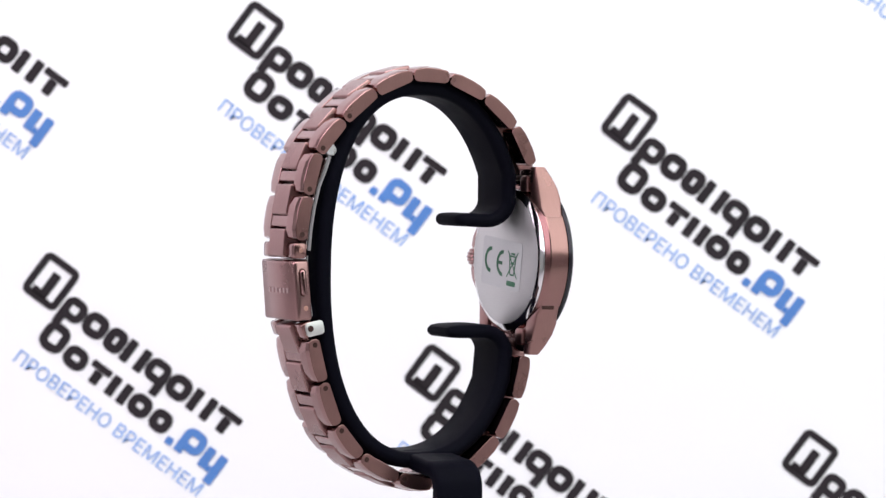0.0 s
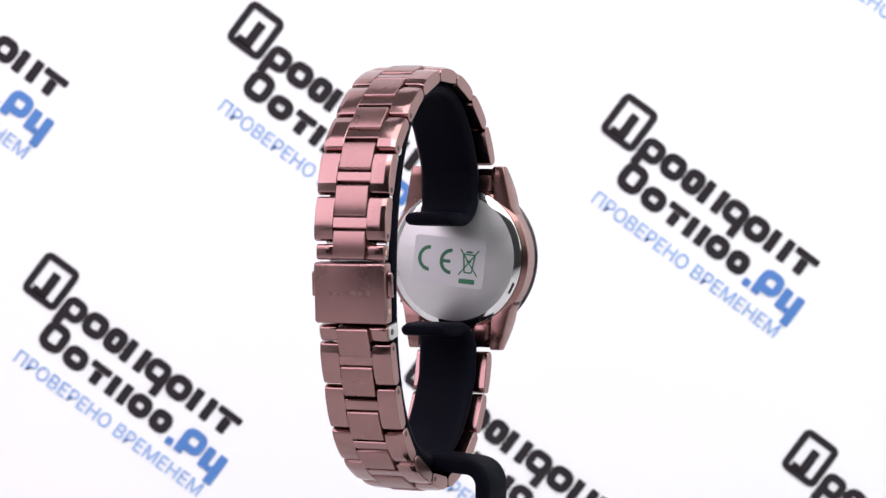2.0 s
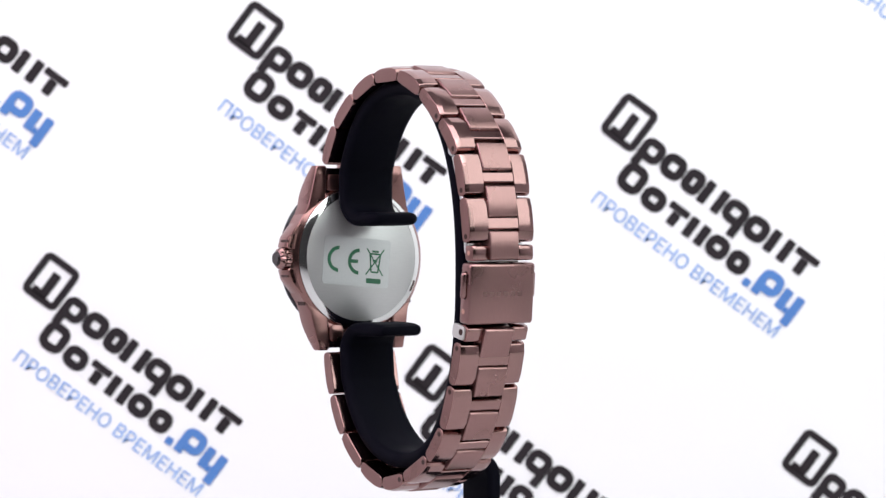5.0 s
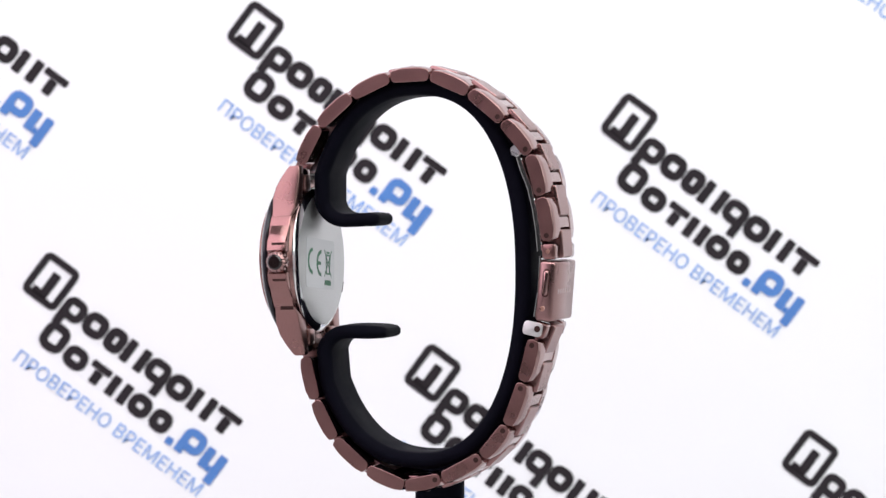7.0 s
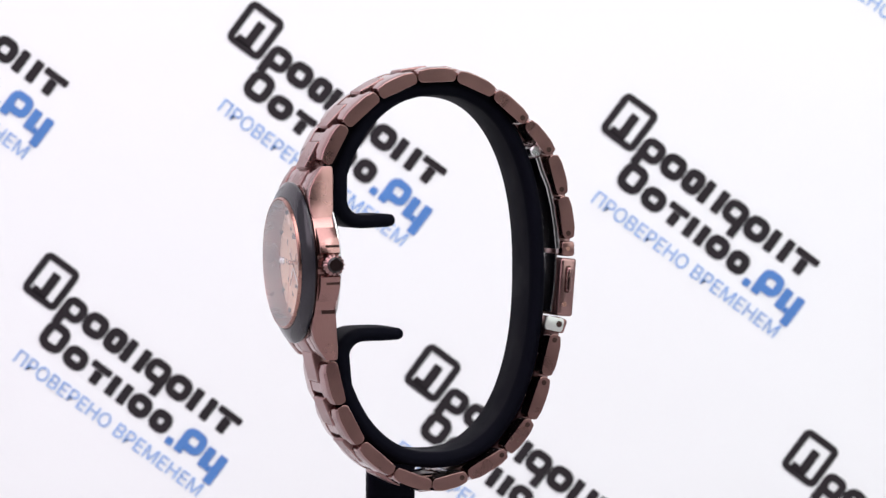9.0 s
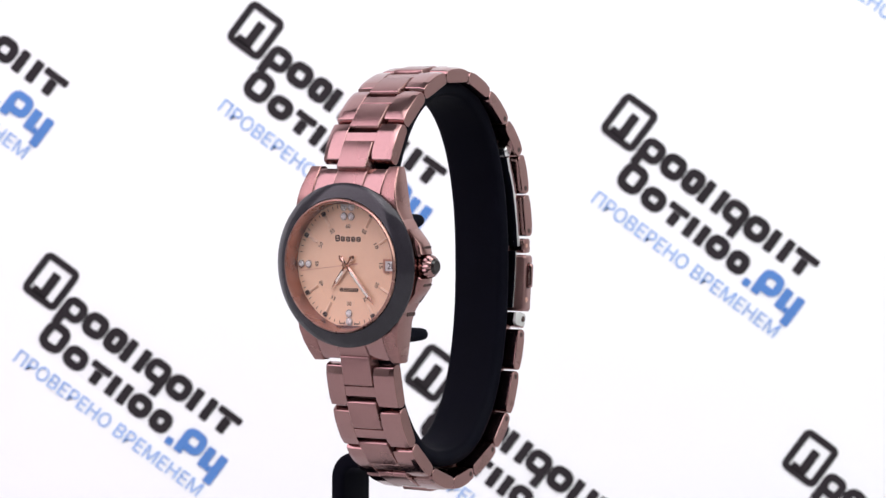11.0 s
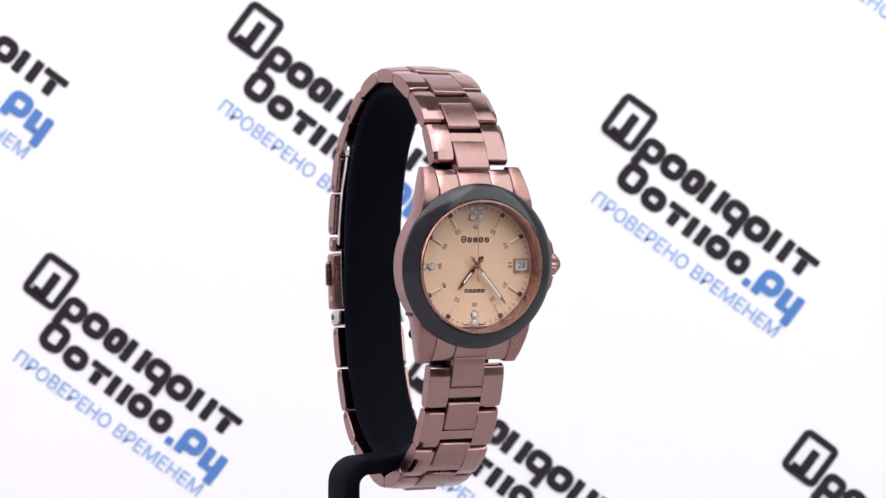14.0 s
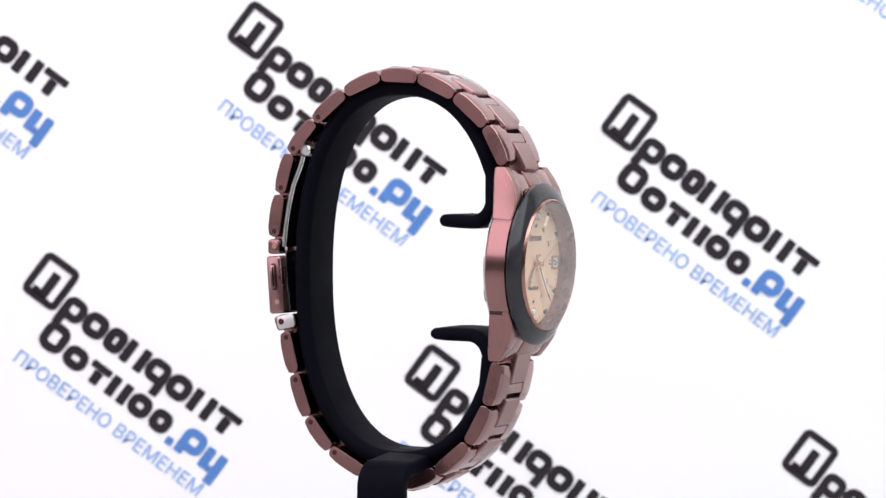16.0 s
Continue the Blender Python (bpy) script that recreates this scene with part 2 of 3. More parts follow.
def ring_plate(u0, u1, v0, v1, t, r):
    """A rounded frame, t thick, as a flat plate."""
    bm = bmesh.new()
    cu, cv = (u0 + u1) / 2, (v0 + v1) / 2
    out = [(cu + x, cv + y) for x, y in rounded(u1 - u0, v1 - v0, r, 5)]
    inn = [(cu + x, cv + y) for x, y in rounded(u1 - u0 - 2 * t, v1 - v0 - 2 * t, max(0.07 * r, r - t), 5)]
    a = [bm.verts.new((x, 0, z)) for x, z in out]
    b = [bm.verts.new((x, 0, z)) for x, z in inn]
    c = [bm.verts.new((x, 1.5, z)) for x, z in out]
    n = len(a)
    for i in range(n):
        j = (i + 1) % n
        bm.faces.new((a[i], a[j], b[j], b[i]))
        bm.faces.new((a[i], a[j], c[j], c[i]))
    return bm


def block(u0, u1, v0, v1, r=3, front=0.0):
    return slab([((u0 + u1) / 2 + x, (v0 + v1) / 2 + y) for x, y in rounded(u1 - u0, v1 - v0, min(r, (u1 - u0) / 2.1), 3)], front, 1.5)


def blocks(line):
    made = []
    for u0, u1, v0, v1, form in line:
        if form == ROUND:
            made.append(ring_plate(u0, u1, v0, v1, 15.5, (u1 - u0) * 0.40))
        elif form in (DROP, TAIL):
            made.append(ring_plate(u0, u1, v1 - 43, v1, 14.5, 17))
            x = u0 if form == DROP else u1 - 16
            made.append(block(x, x + 16, v0, v1 - 24, 2, -0.6))
        elif form == STEP:
            made += [block(u0, u0 + 16.5, v0 + 18, v1), block(u1 - 16.5, u1, v0, v1), block(u0 + 17, u1 - 17, v0 + 18, v0 + 30, 1)]
        elif form == STEMS:
            made += [block(u0, u0 + 16.5, v0, v1), block(u1 - 16.5, u1, v0, v1)]
        elif u1 - u0 > 20:
            made += [block(u0 + 1, u1 - 1, v1 - 13, v1), block((u0 + u1) / 2 - 8.5, (u0 + u1) / 2 + 8.5, v0, v1 - 14)]
        else:
            made.append(block(u0, u1, v0, v1))
    return join(*made)


def logo_print(x, z, lean):
    at = Matrix.Translation((x * MM, BACK - 0.0003, H + z * MM)) @ Matrix.Rotation(radians(lean), 4, "Y") @ Matrix.Diagonal((UNIT, 0.0001, UNIT, 1))
    mark = join(ring_plate(-2, 72, -2, 84, 13, 14), block(29, 46, 8, 58, 2), block(15, 30, 8, 20, 2))
    part("frame_mark", mark, M_black, backdrop, "black rounded frame mark", at, 0)
    part("name_blocks", blocks(LINE_A), M_black, backdrop, "row of black blocks", at, 0)
    part("name_blocks", blocks(LINE_B), M_black, backdrop, "row of black blocks", at, 0)
    part("name_blocks", blocks(LINE_C), M_blue, backdrop, "row of blue blocks", at, 0)
    words = lettering("ПРОВЕРЕНО ВРЕМЕНЕМ", 404, 26, 1.5)
    words.transform(Matrix.Translation((266, 0, -100)))
    part("slogan", words, M_pale, backdrop, "pale blue printed words", at, 0)


for px, pz in ((-172.4, 62.8), (-58.3, 36.9), (54.5, 9.8), (-119.8, -39.0), (-4.5, -66.2), (110.0, -91.6), (115.6, 85.6)):
    logo_print(px, pz, 36.4)

# ---- the stand ----
stand = tagged(new("watch_stand"), "black rubber coated C-shaped watch display stand on a bent flat stem", "stand")


def loop_point(a, grow):
    """A point of the stand's inner curve, grown outwards."""
    c, s = math.cos(a), math.sin(a)
    half = 18.8 if c > 0 else (20.4 if s > 0 else 19.9)
    k = 2 / 2.3
    return (2 + math.copysign(abs(c) ** k, c) * (half + grow), -22.1 + math.copysign(abs(s) ** k, s) * (34.2 + grow))


def arc(centre, r, a0, a1, n=7):
    return [(centre[0] + r * math.cos(radians(a0 + (a1 - a0) * k / n)), centre[1] + r * math.sin(radians(a0 + (a1 - a0) * k / n))) for k in range(n + 1)]


def build_stand():
    path = [(-6.5, -11.55), (-6.7, -11.55), (-7.2, -11.55), (-8.2, -11.6), (-9.7, -11.6), (-11.2, -11.7)]
    path += arc((-13.6, -7.2), 4.6, 270, 190)
    path += [loop_point(radians(158 - 312 * k / 90), 2.2) for k in range(2, 89)]
    path += arc((-13.0, -38.3), 4.6, 172, 90)
    path += [(-11.0, -33.65), (-9.2, -33.65), (-7.2, -33.65), (-5.6, -33.7), (-4.9, -33.7), (-4.7, -33.7)]
    grow = [0.84 + 0.16 * k / 7 for k in range(8)]
    taper = [0.22, 0.5, 0.70, 0.80, 0.84, 0.84] + grow + [1.0] * (len(path) - 28) + grow[::-1] + [0.84, 0.84, 0.80, 0.70, 0.5, 0.22]
    band = sweep(path, 12.2, 3.2, 1.55, "x", CX + 0.3, taper)
    for v in band.verts:
        # the far side of the band leans a little sideways
        v.co.x -= 0.6 * min(max((v.co.y + 13.0) / 34.0, 0.0), 1.0)
    part("cradle", band, M_rubber, stand, "black rubber coated open band")
    stem = [(-1.0, -58.3), (-6, -58.9), (-11.2, -59.4)] + arc((-12.0, -63.1), 3.7, 88, 180) + [(-15.7, -70), (-15.7, -100), (-15.7, -160)]
    part("stem", sweep(stem, 10.0, 3.1, 1.0, "y", -0.45), M_rubber, stand, "black flat bent stem")
    base = lathe([(0, 0), (30, 0), (30.8, 0.8), (30.8, 3.0), (29.5, 4.0), (0, 4.0)], 72, False)
    base.transform(Matrix.Translation((-4.0, 0, -160.0)) @ Matrix.Rotation(radians(90), 4, "X"))
    part("base_plate", base, M_rubber, stand, "round black base plate")


build_stand()

# ---- the watch ----
watch = tagged(new("wristwatch"), "bronze-brown steel bracelet wristwatch with champagne dial and grey bezel", "watch")
CASE = TO_WORLD @ Matrix.Translation((CX, -24.0, -19.75)) @ Matrix.Rotation(radians(1.9), 4, "X")


def case_part(name, bm, material, parent=watch, label="", smooth=35):
    return part(name, bm, material, parent, label, CASE, smooth)


def lug(sx, sz):
    """One lug: rounded sections from the case to the tip."""
    rings = []
    for z, xa, xb, ya, yb in ((8.3, 8.2, 12.75, -1.45, 2.35), (8.95, 8.2, 12.55, -1.5, 2.6), (10.6, 8.0, 11.7, -1.7, 3.05), (12.4, 7.8, 11.35, -1.75, 3.2), (14.5, 7.75, 10.9, -1.2, 3.4),
                              (16.5, 7.75, 10.5, -0.1, 3.6), (18.25, 7.75, 10.15, 1.15, 3.6), (18.55, 7.85, 10.05, 1.45, 3.4)):
        w, h = xb - xa, yb - ya
        rings.append([(sx * ((xa + xb) / 2 + u), (ya + yb) / 2 + v, sz * z) for u, v in rounded(w, h, 0.3, 3)])
    return hull_rings(bmesh.new(), rings)


def guard(sz):
    """One shoulder beside the crown."""
    rings = []
    for z, x1 in ((1.95, 16.3), (2.3, 16.7), (4.2, 16.2), (5.6, 15.1), (7.0, 13.9)):
        rings.append([(13.0 + (x1 - 13.0) / 2 + u, 0.7 + v, sz * z) for u, v in rounded(x1 - 13.0, 4.0, 0.4, 2)])
    return hull_rings(bmesh.new(), rings)


def build_case():
    body = join(lathe([(12.4, -1.2), (15.0, -1.72), (15.35, -1.5), (15.4, 2.3), (15.3, 2.5), (14.45, 3.15), (12.0, 3.2)], 128), guard(1), guard(-1))
    case = case_part("case", body, M_flank, label="polished bronze-brown round case", smooth=25)
    for sx in (-1, 1):
        for sz in (-1, 1):
            case_part("lug", lug(sx, sz), M_side, case)
    for sz in (-1, 1):
        rings = []
        for z, ya, yb in ((11.5, -1.6, 2.6), (13.0, -1.5, 2.8), (14.6, -1.05, 2.9), (16.5, 0.0, 3.1), (17.6, 0.75, 3.3), (18.1, 1.3, 3.1)):
            rings.append((z, ya, yb))
        for x, w, lift, finish in ((-5.55, 4.3, 0.0, M_polish), (0, 6.64, 0.18, M_brush), (5.55, 4.3, 0.0, M_polish)):
            bm = hull_rings(bmesh.new(), [[(x + u, (ya + yb) / 2 - lift + v, sz * z) for u, v in rounded(w, yb - ya, 0.16, 3)] for z, ya, yb in rings])
            case_part("end_link", bm, finish, label="brushed middle of the end link" if finish == M_brush else "polished end link beside the lug")
        for sx in (-1, 1):
            hook = hull_rings(bmesh.new(), [[(sx * 5.9 + u * k, 3.15 + v * k, sz * z) for u, v in rounded(3.2, 1.3, 0.45, 3)] for z, k in ((13.6, 0.7), (13.9, 0.95), (15.0, 1.0), (16.4, 0.95), (16.8, 0.6))])
            case_part("end_link_hook", hook, M_side, label="rounded bronze-brown hook behind the end link")
        case_part("spring_bar", rod((0, 2.5, sz * 16.4), (1, 0, 0), 0.75, 15.4, 16, 0.1), M_hole, label="dark spring bar between the lugs")
    case_part("bezel", lathe([(15.3, -1.75), (15.64, -2.05), (15.6, -2.4), (15.3, -2.72), (14.4, -3.25), (13.5, -3.72), (12.85, -3.9), (12.76, -2.0)], 160), M_ceramic,
              label="glossy dark grey ceramic bezel ring")
    case_part("crystal_ring", lathe([(12.74, -3.78), (12.70, -4.15), (12.50, -4.42), (12.30, -4.45), (12.20, -4.30), (11.88, -0.95), (12.74, -0.95)], 128), M_ring,
              label="polished rose-brown ring round the crystal")
    case_part("dial", lathe([(0, -1.0), (11.84, -1.0), (11.84, -0.6), (0, -0.6)], 96, False), M_dial, label="champagne gold sunray dial")
    glass = case_part("crystal", lathe([(0, -4.62), (6, -4.55), (11.0, -4.50), (12.24, -4.42)], 96, False), M_crystal, label="clear domed watch crystal")
    glass.visible_shadow = False
    back = case_part("case_back", lathe([(0, 4.02), (12.85, 4.0), (12.92, 3.96), (12.92, 3.05), (0, 3.05)], 128, False), M_back,
                     label="brushed steel case back")
    case_part("back_rim", lathe([(12.94, 3.97), (13.04, 3.93), (14.2, 3.42), (14.3, 3.32), (14.3, 3.1), (12.94, 3.1)], 128), M_rim, back, "polished steel rim")
    # notch for opening the back
    case_part("opening_notch", slab(rounded(2.4, 0.8, 0.25), 3.4, 3.72, Matrix.Rotation(radians(-116), 4, "Y") @ Matrix.Translation((0, 0, 13.55))), M_hole, back)
    crown = lathe([(0, -3.55), (1.5, -3.55), (1.92, -3.2), (2.12, -2.6), (2.14, -2.0), (2.05, -1.3), (1.8, -0.85), (1.2, -0.65), (1.2, 1.0), (0, 1.0)], 96, False)
    for v in crown.verts:
        r = math.hypot(v.co.x, v.co.z)
        if r > 1.7:
            k = 1 + 0.05 * math.cos(16 * math.atan2(v.co.x, v.co.z))
            v.co.x, v.co.z = v.co.x * k, v.co.z * k
    crown.transform(Matrix.Translation((14.6, 1.05, 0)) @ Matrix.Rotation(radians(90), 4, "Z"))
    c = case_part("crown", crown, M_polish, label="fluted bronze-brown winding crown")
    case_part("crown_cap", rod((18.25, 1.05, 0), (1, 0, 0), 1.5, 0.7, 32, 0.33), M_cap, c, "dark brown polished cap")
    # dark recess behind the crown and the small cuts in the flank beside it
    # the last strip paints a dark reflection at the lower lug
    for z0, z1, depth in ((-1.95, 1.95, 15.43), (3.3, 3.75, 16.45), (-3.75, -3.3, 16.45), (-9.45, -8.8, 12.66)):
        cut = slab([(1.6, z0), (-1.1, z0), (-1.1, z1), (1.6, z1)], 0, 0.12)
        cut.transform(Matrix.Translation((depth, 0.9, 0)) @ Matrix.Rotation(radians(90), 4, "Z"))
        case_part("flank_cut_and_reflection", cut, M_hole, case, "dark narrow cut and painted dark reflection", 0)
    # same painted reflection on the opposite flank
    cut = slab([(1.6, -9.45), (-1.1, -9.45), (-1.1, -8.8), (1.6, -8.8)], 0, 0.12)
    cut.transform(Matrix.Translation((-12.54, 0.9, 0)) @ Matrix.Rotation(radians(90), 4, "Z"))
    case_part("flank_cut_and_reflection", cut, M_hole, case, "dark narrow cut and painted dark reflection", 0)
    build_sticker(back)


def ring_arc(r0, r1, a0, a1, y0, y1, n=14):
    """A flat piece of ring from a0 to a1 degrees, clockwise from 12."""
    pts = [(r1 * math.sin(radians(a0 + (a1 - a0) * k / n)), r1 * math.cos(radians(a0 + (a1 - a0) * k / n))) for k in range(n + 1)]
    pts += [(r0 * math.sin(radians(a1 + (a0 - a1) * k / n)), r0 * math.cos(radians(a1 + (a0 - a1) * k / n))) for k in range(n + 1)]
    return slab(pts, y0, y1)


def bar(xa, za, xb, zb, w, y0, y1):
    d = Vector((xb - xa, zb - za))
    m = Matrix.Translation(((xa + xb) / 2, 0, (za + zb) / 2)) @ Matrix.Rotation(-math.atan2(d.y, d.x), 4, "Y")
    return slab(rounded(d.length, w, min(w, d.length) * 0.2, 2), y0, y1, m)


def build_sticker(back):
    # drawn as seen from behind: x to the viewer's right, then turned to face back
    y0, y1 = -0.05, 0.0
    turn = Matrix.Translation((1.25, 4.06, -0.9)) @ Matrix.Rotation(radians(180), 4, "Z") @ Matrix.Rotation(radians(5.2), 4, "Y")
    film = slab(rounded(15.8, 9.8, 0.8), -0.02, 0.02, turn)
    case_part("sticker", film, M_film, back, "clear conformity sticker with green print")
    def ink(name, bm):
        bm.transform(turn)
        case_part(name, bm, M_green, back)
    letter = ring_arc(1.9, 2.65, 180, 360, y0, y1)
    letter.transform(Matrix.Translation((-4.3, 0, 0.3)))
    ink("conformity_mark", letter)
    letter = join(ring_arc(1.9, 2.65, 180, 360, y0, y1), bar(-2.1, 0, -0.25, 0, 0.7, y0, y1))
    letter.transform(Matrix.Translation((0.55, 0, 0.1)))
    ink("conformity_mark", letter)
    bin_ = join(bar(2.3, 2.9, 6.4, -2.4, 0.28, y0, y1), bar(6.4, 2.9, 2.3, -2.4, 0.28, y0, y1 + 0.01), bar(3.1, 1.8, 3.55, -1.8, 0.32, y0 - 0.01, y1),
                bar(5.6, 1.8, 5.15, -1.8, 0.32, y0 - 0.02, y1), bar(3.55, -1.8, 5.15, -1.8, 0.32, y0 - 0.03, y1), bar(2.9, 1.9, 5.8, 1.9, 0.32, y0 - 0.04, y1),
                bar(3.6, 2.4, 5.1, 2.4, 0.4, y0 - 0.02, y1), bar(3.8, 0.5, 4.9, 0.5, 0.45, y0 - 0.05, y1))
    ink("bin_symbol", bin_)
    ink("bin_symbol", bar(2.5, -3.6, 6.0, -3.6, 1.0, y0, y1))


build_case()


def build_dial():
    top = -1.0
    for h in (1, 2, 4, 5, 7, 8, 10, 11):
        a = radians(30 * h)
        m = Matrix.Rotation(a, 4, "Y")
        bm = bmesh.new()
        hull_rings(bm, [[(u, top - 0.35 + 0.25 * abs(u) / 0.3, z) for u in (-0.3, 0, 0.3)] + [(0.3, top, z), (-0.3, top, z)] for z in (8.3, 10.5)])
        bm.transform(m)
        case_part("hour_marker", bm, M_marker, label="faceted rose-gold hour marker", smooth=0)
        case_part("hour_dot", slab(rounded(0.8, 0.75, 0.1), top - 0.4, top, m @ Matrix.Translation((0, 0, 11.0))), M_dark)
    for x, z in ((-0.82, 11.0), (0.82, 11.0), (-0.82, 9.2), (0.82, 9.2), (-10.85, 0), (-9.2, 0), (0, -9.2), (0, -10.75)):
        setting = rod((x, top - 0.15, z), (0, 1, 0), 0.78, 0.3, 16, 0.08)
        s = case_part("stone_setting", setting, M_steel)
        stone = lathe([(0, -0.56), (0.30, -0.55), (0.50, -0.42), (0.64, -0.26), (0.62, -0.1), (0, -0.1)], 8, False)
        stone.transform(Matrix.Translation((x, top, z)))
        case_part("stone", stone, M_stone, s, "small faceted clear stone with painted sparkle", 0)
    for k in range(60):
        if k % 5 or k in (0, 30):
            m = Matrix.Rotation(radians(6 * k), 4, "Y")
            if k % 15 in (0, 1, 14) and k not in (29, 31):
                continue
            case_part("minute_tick", slab([(-0.06, 10.9), (0.06, 10.9), (0.06, 11.5), (-0.06, 11.5)], top - 0.03, top, m), M_dark, smooth=0)
    for k in range(12):
        text = lettering("60" if k == 0 else "%02d" % (5 * k), 1.05, 0.74, 0.05)
        a = 30 * k
        upright = a if (a <= 120 or a >= 240) else a + 180
        r = 7.35
        text.transform(Matrix.Translation((r * math.sin(radians(a)), top - 0.05, r * math.cos(radians(a)))) @ Matrix.Rotation(radians(upright), 4, "Y"))
        case_part("numeral", text, M_dark, label="tiny dark minute numeral", smooth=0)
    def name_row(cells, t):
        made = []
        for u0, u1, v0, v1 in cells:
            mid = (v0 + v1) / 2
            made += [ring_plate(u0, u1, v0, v1, t, t), block(u0 + t, u1 - t, mid - t * 0.45, mid + t * 0.45, 0.02)]
        nb = join(*made)
        nb.transform(Matrix.Translation((0, top - 0.05, 0)) @ Matrix.Diagonal((1, 0.03, 1, 1)))
        case_part("name_bars", nb, M_dark, label="dark name bars", smooth=0)
    name_row([(-2.95, -1.95, 4.42, 5.62)] + [(-1.7 + 1.2 * k, -0.78 + 1.2 * k, 4.42, 5.38) for k in range(4)], 0.24)
    name_row([(-2.1 + 0.87 * k, -1.38 + 0.87 * k, -5.1, -4.4) for k in range(5)], 0.17)
    for sx in (-1, 1):
        nb = block(sx * 1.6 - 0.55, sx * 1.6 + 0.55, -11.3, -11.05, 0.05)
        nb.transform(Matrix.Translation((0, top - 0.04, 0)) @ Matrix.Diagonal((1, 0.02, 1, 1)))
        case_part("name_bars", nb, M_dark, smooth=0)
    case_part("dial_step", ring_arc(7.95, 8.1, 118, 242, top - 0.05, top, 40), M_dial, label="fine curved step in the dial", smooth=0)
    frame_bm = ring_plate(8.05, 11.35, -1.35, 1.35, 0.42, 0.15)
    frame_bm.transform(Matrix.Translation((0, top - 0.32, 0)) @ Matrix.Diagonal((1, 0.2, 1, 1)))
    window = case_part("date_window", frame_bm, M_rose, label="rose-gold framed date window", smooth=0)
    case_part("date_disc", slab(rounded(2.6, 2.0, 0.1), top - 0.12, top, Matrix.Translation((9.7, 0, 0))), M_date, window, "white date disc")
    text = lettering("28", 1.6, 1.15, 0.04)
    text.transform(Matrix.Translation((9.75, top - 0.18, 0)))
    case_part("date_number", text, M_dark, window, "black date number", 0)
    case_part("hub", rod((0, top - 0.9, 0), (0, 1, 0), 0.45, 1.8, 24, 0.1), M_hand)
    for name, ang, length, w, y in (("hour_hand", 218.7, 6.0, 0.95, -1.5), ("minute_hand", 139.7, 9.6, 0.85, -1.95)):
        m = Matrix.Rotation(radians(ang), 4, "Y")
        ridge = bmesh.new()
        hull_rings(ridge, [[(-hw, y, z), (0, y - 0.16, z), (hw, y, z), (0, y + 0.08, z)] for z, hw in
                           ((-2.3, 0.1), (-1.7, w * 0.62), (-0.6, 0.28), (0.4, 0.26), (1.2, w * 0.5), (length - 1.6, w * 0.42), (length, 0.05))])
        ridge.transform(m)
        hand = case_part(name, ridge, M_hand, label="faceted rose-gold leaf hand", smooth=0)
        fill = slab([(-0.2, 1.6), (0.2, 1.6), (0.2, length - 1.9), (-0.2, length - 1.9)], y - 0.2, y - 0.15, m)
        case_part("lume_strip", fill, M_lume, hand, "white luminous strip", 0)


build_dial()
SECOND = Matrix.Translation((CX * MM, -0.024, H - 0.01975)) @ Matrix.Rotation(radians(1.9), 4, "X")
thin = join(bar(0, -2.6, 0, 10.2, 0.12, -2.45, -2.38), slab(rounded(0.9, 0.9, 0.44, 4), -2.46, -2.37), bar(0, -3.0, 0, -1.7, 0.35, -2.46, -2.38))
second_hand = part("second_hand", thin, M_rose, watch, "thin rose-gold second hand", Matrix.Diagonal((MM, MM, MM, 1)), 0)

# ---- the bracelet: from each lug to the clasp ----
UPPER = ((-21.9, -0.8), (-17.9, 6.8), (-11.2, 12.7), (-3.3, 16.3), (4.9, 16.7), (12.85, 13.4), (19.65, 7.75), (25.1, 1.4), (27.4, -6.7), (28.75, -15.4))
LOWER = ((-20.6, -38.5), (-18.5, -47.1), (-14.4, -54.7), (-7.7, -60.4), (0.15, -63.3), (7.65, -61.6), (15.8, -57.1), (20.9, -50.9), (24.0, -42.4), (26.1, -34.0))
THICK, MID = 2.5, 3.32


def walk_line(joints):
    lens = [0.0]
    for a, b in zip(joints, joints[1:]):
        lens.append(lens[-1] + math.dist(a, b))
    def at(s):
        s0 = min(max(s, 0.0), lens[-1])
        for k in range(len(joints) - 1):
            if s0 <= lens[k + 1]:
                break
        a, b = Vector(joints[k]), Vector(joints[k + 1])
        return tuple(a + (b - a) * ((s - lens[k]) / (lens[k + 1] - lens[k])))
    return lens, at


def link_outline(length):
    """Side view of a link: flat inside, rounded ends, sloping facets outside."""
    h, e = length / 2, THICK / 2
    top = [(h, -0.1), (h - 0.10, 0.42), (h - 0.28, 0.78), (h - 0.46, 0.88), (h - 1.85, 1.165), (h - 2.0, e - 0.065), (h * 0.3, e - 0.02)]
    low = [(-h + 0.15, -0.75), (-h + 0.5, -e + 0.12), (-h + 0.95, -e), (h - 0.95, -e), (h - 0.5, -e + 0.12), (h - 0.15, -0.75)]
    return top + [(0.0, e)] + [(-u, v) for u, v in top[::-1]] + low


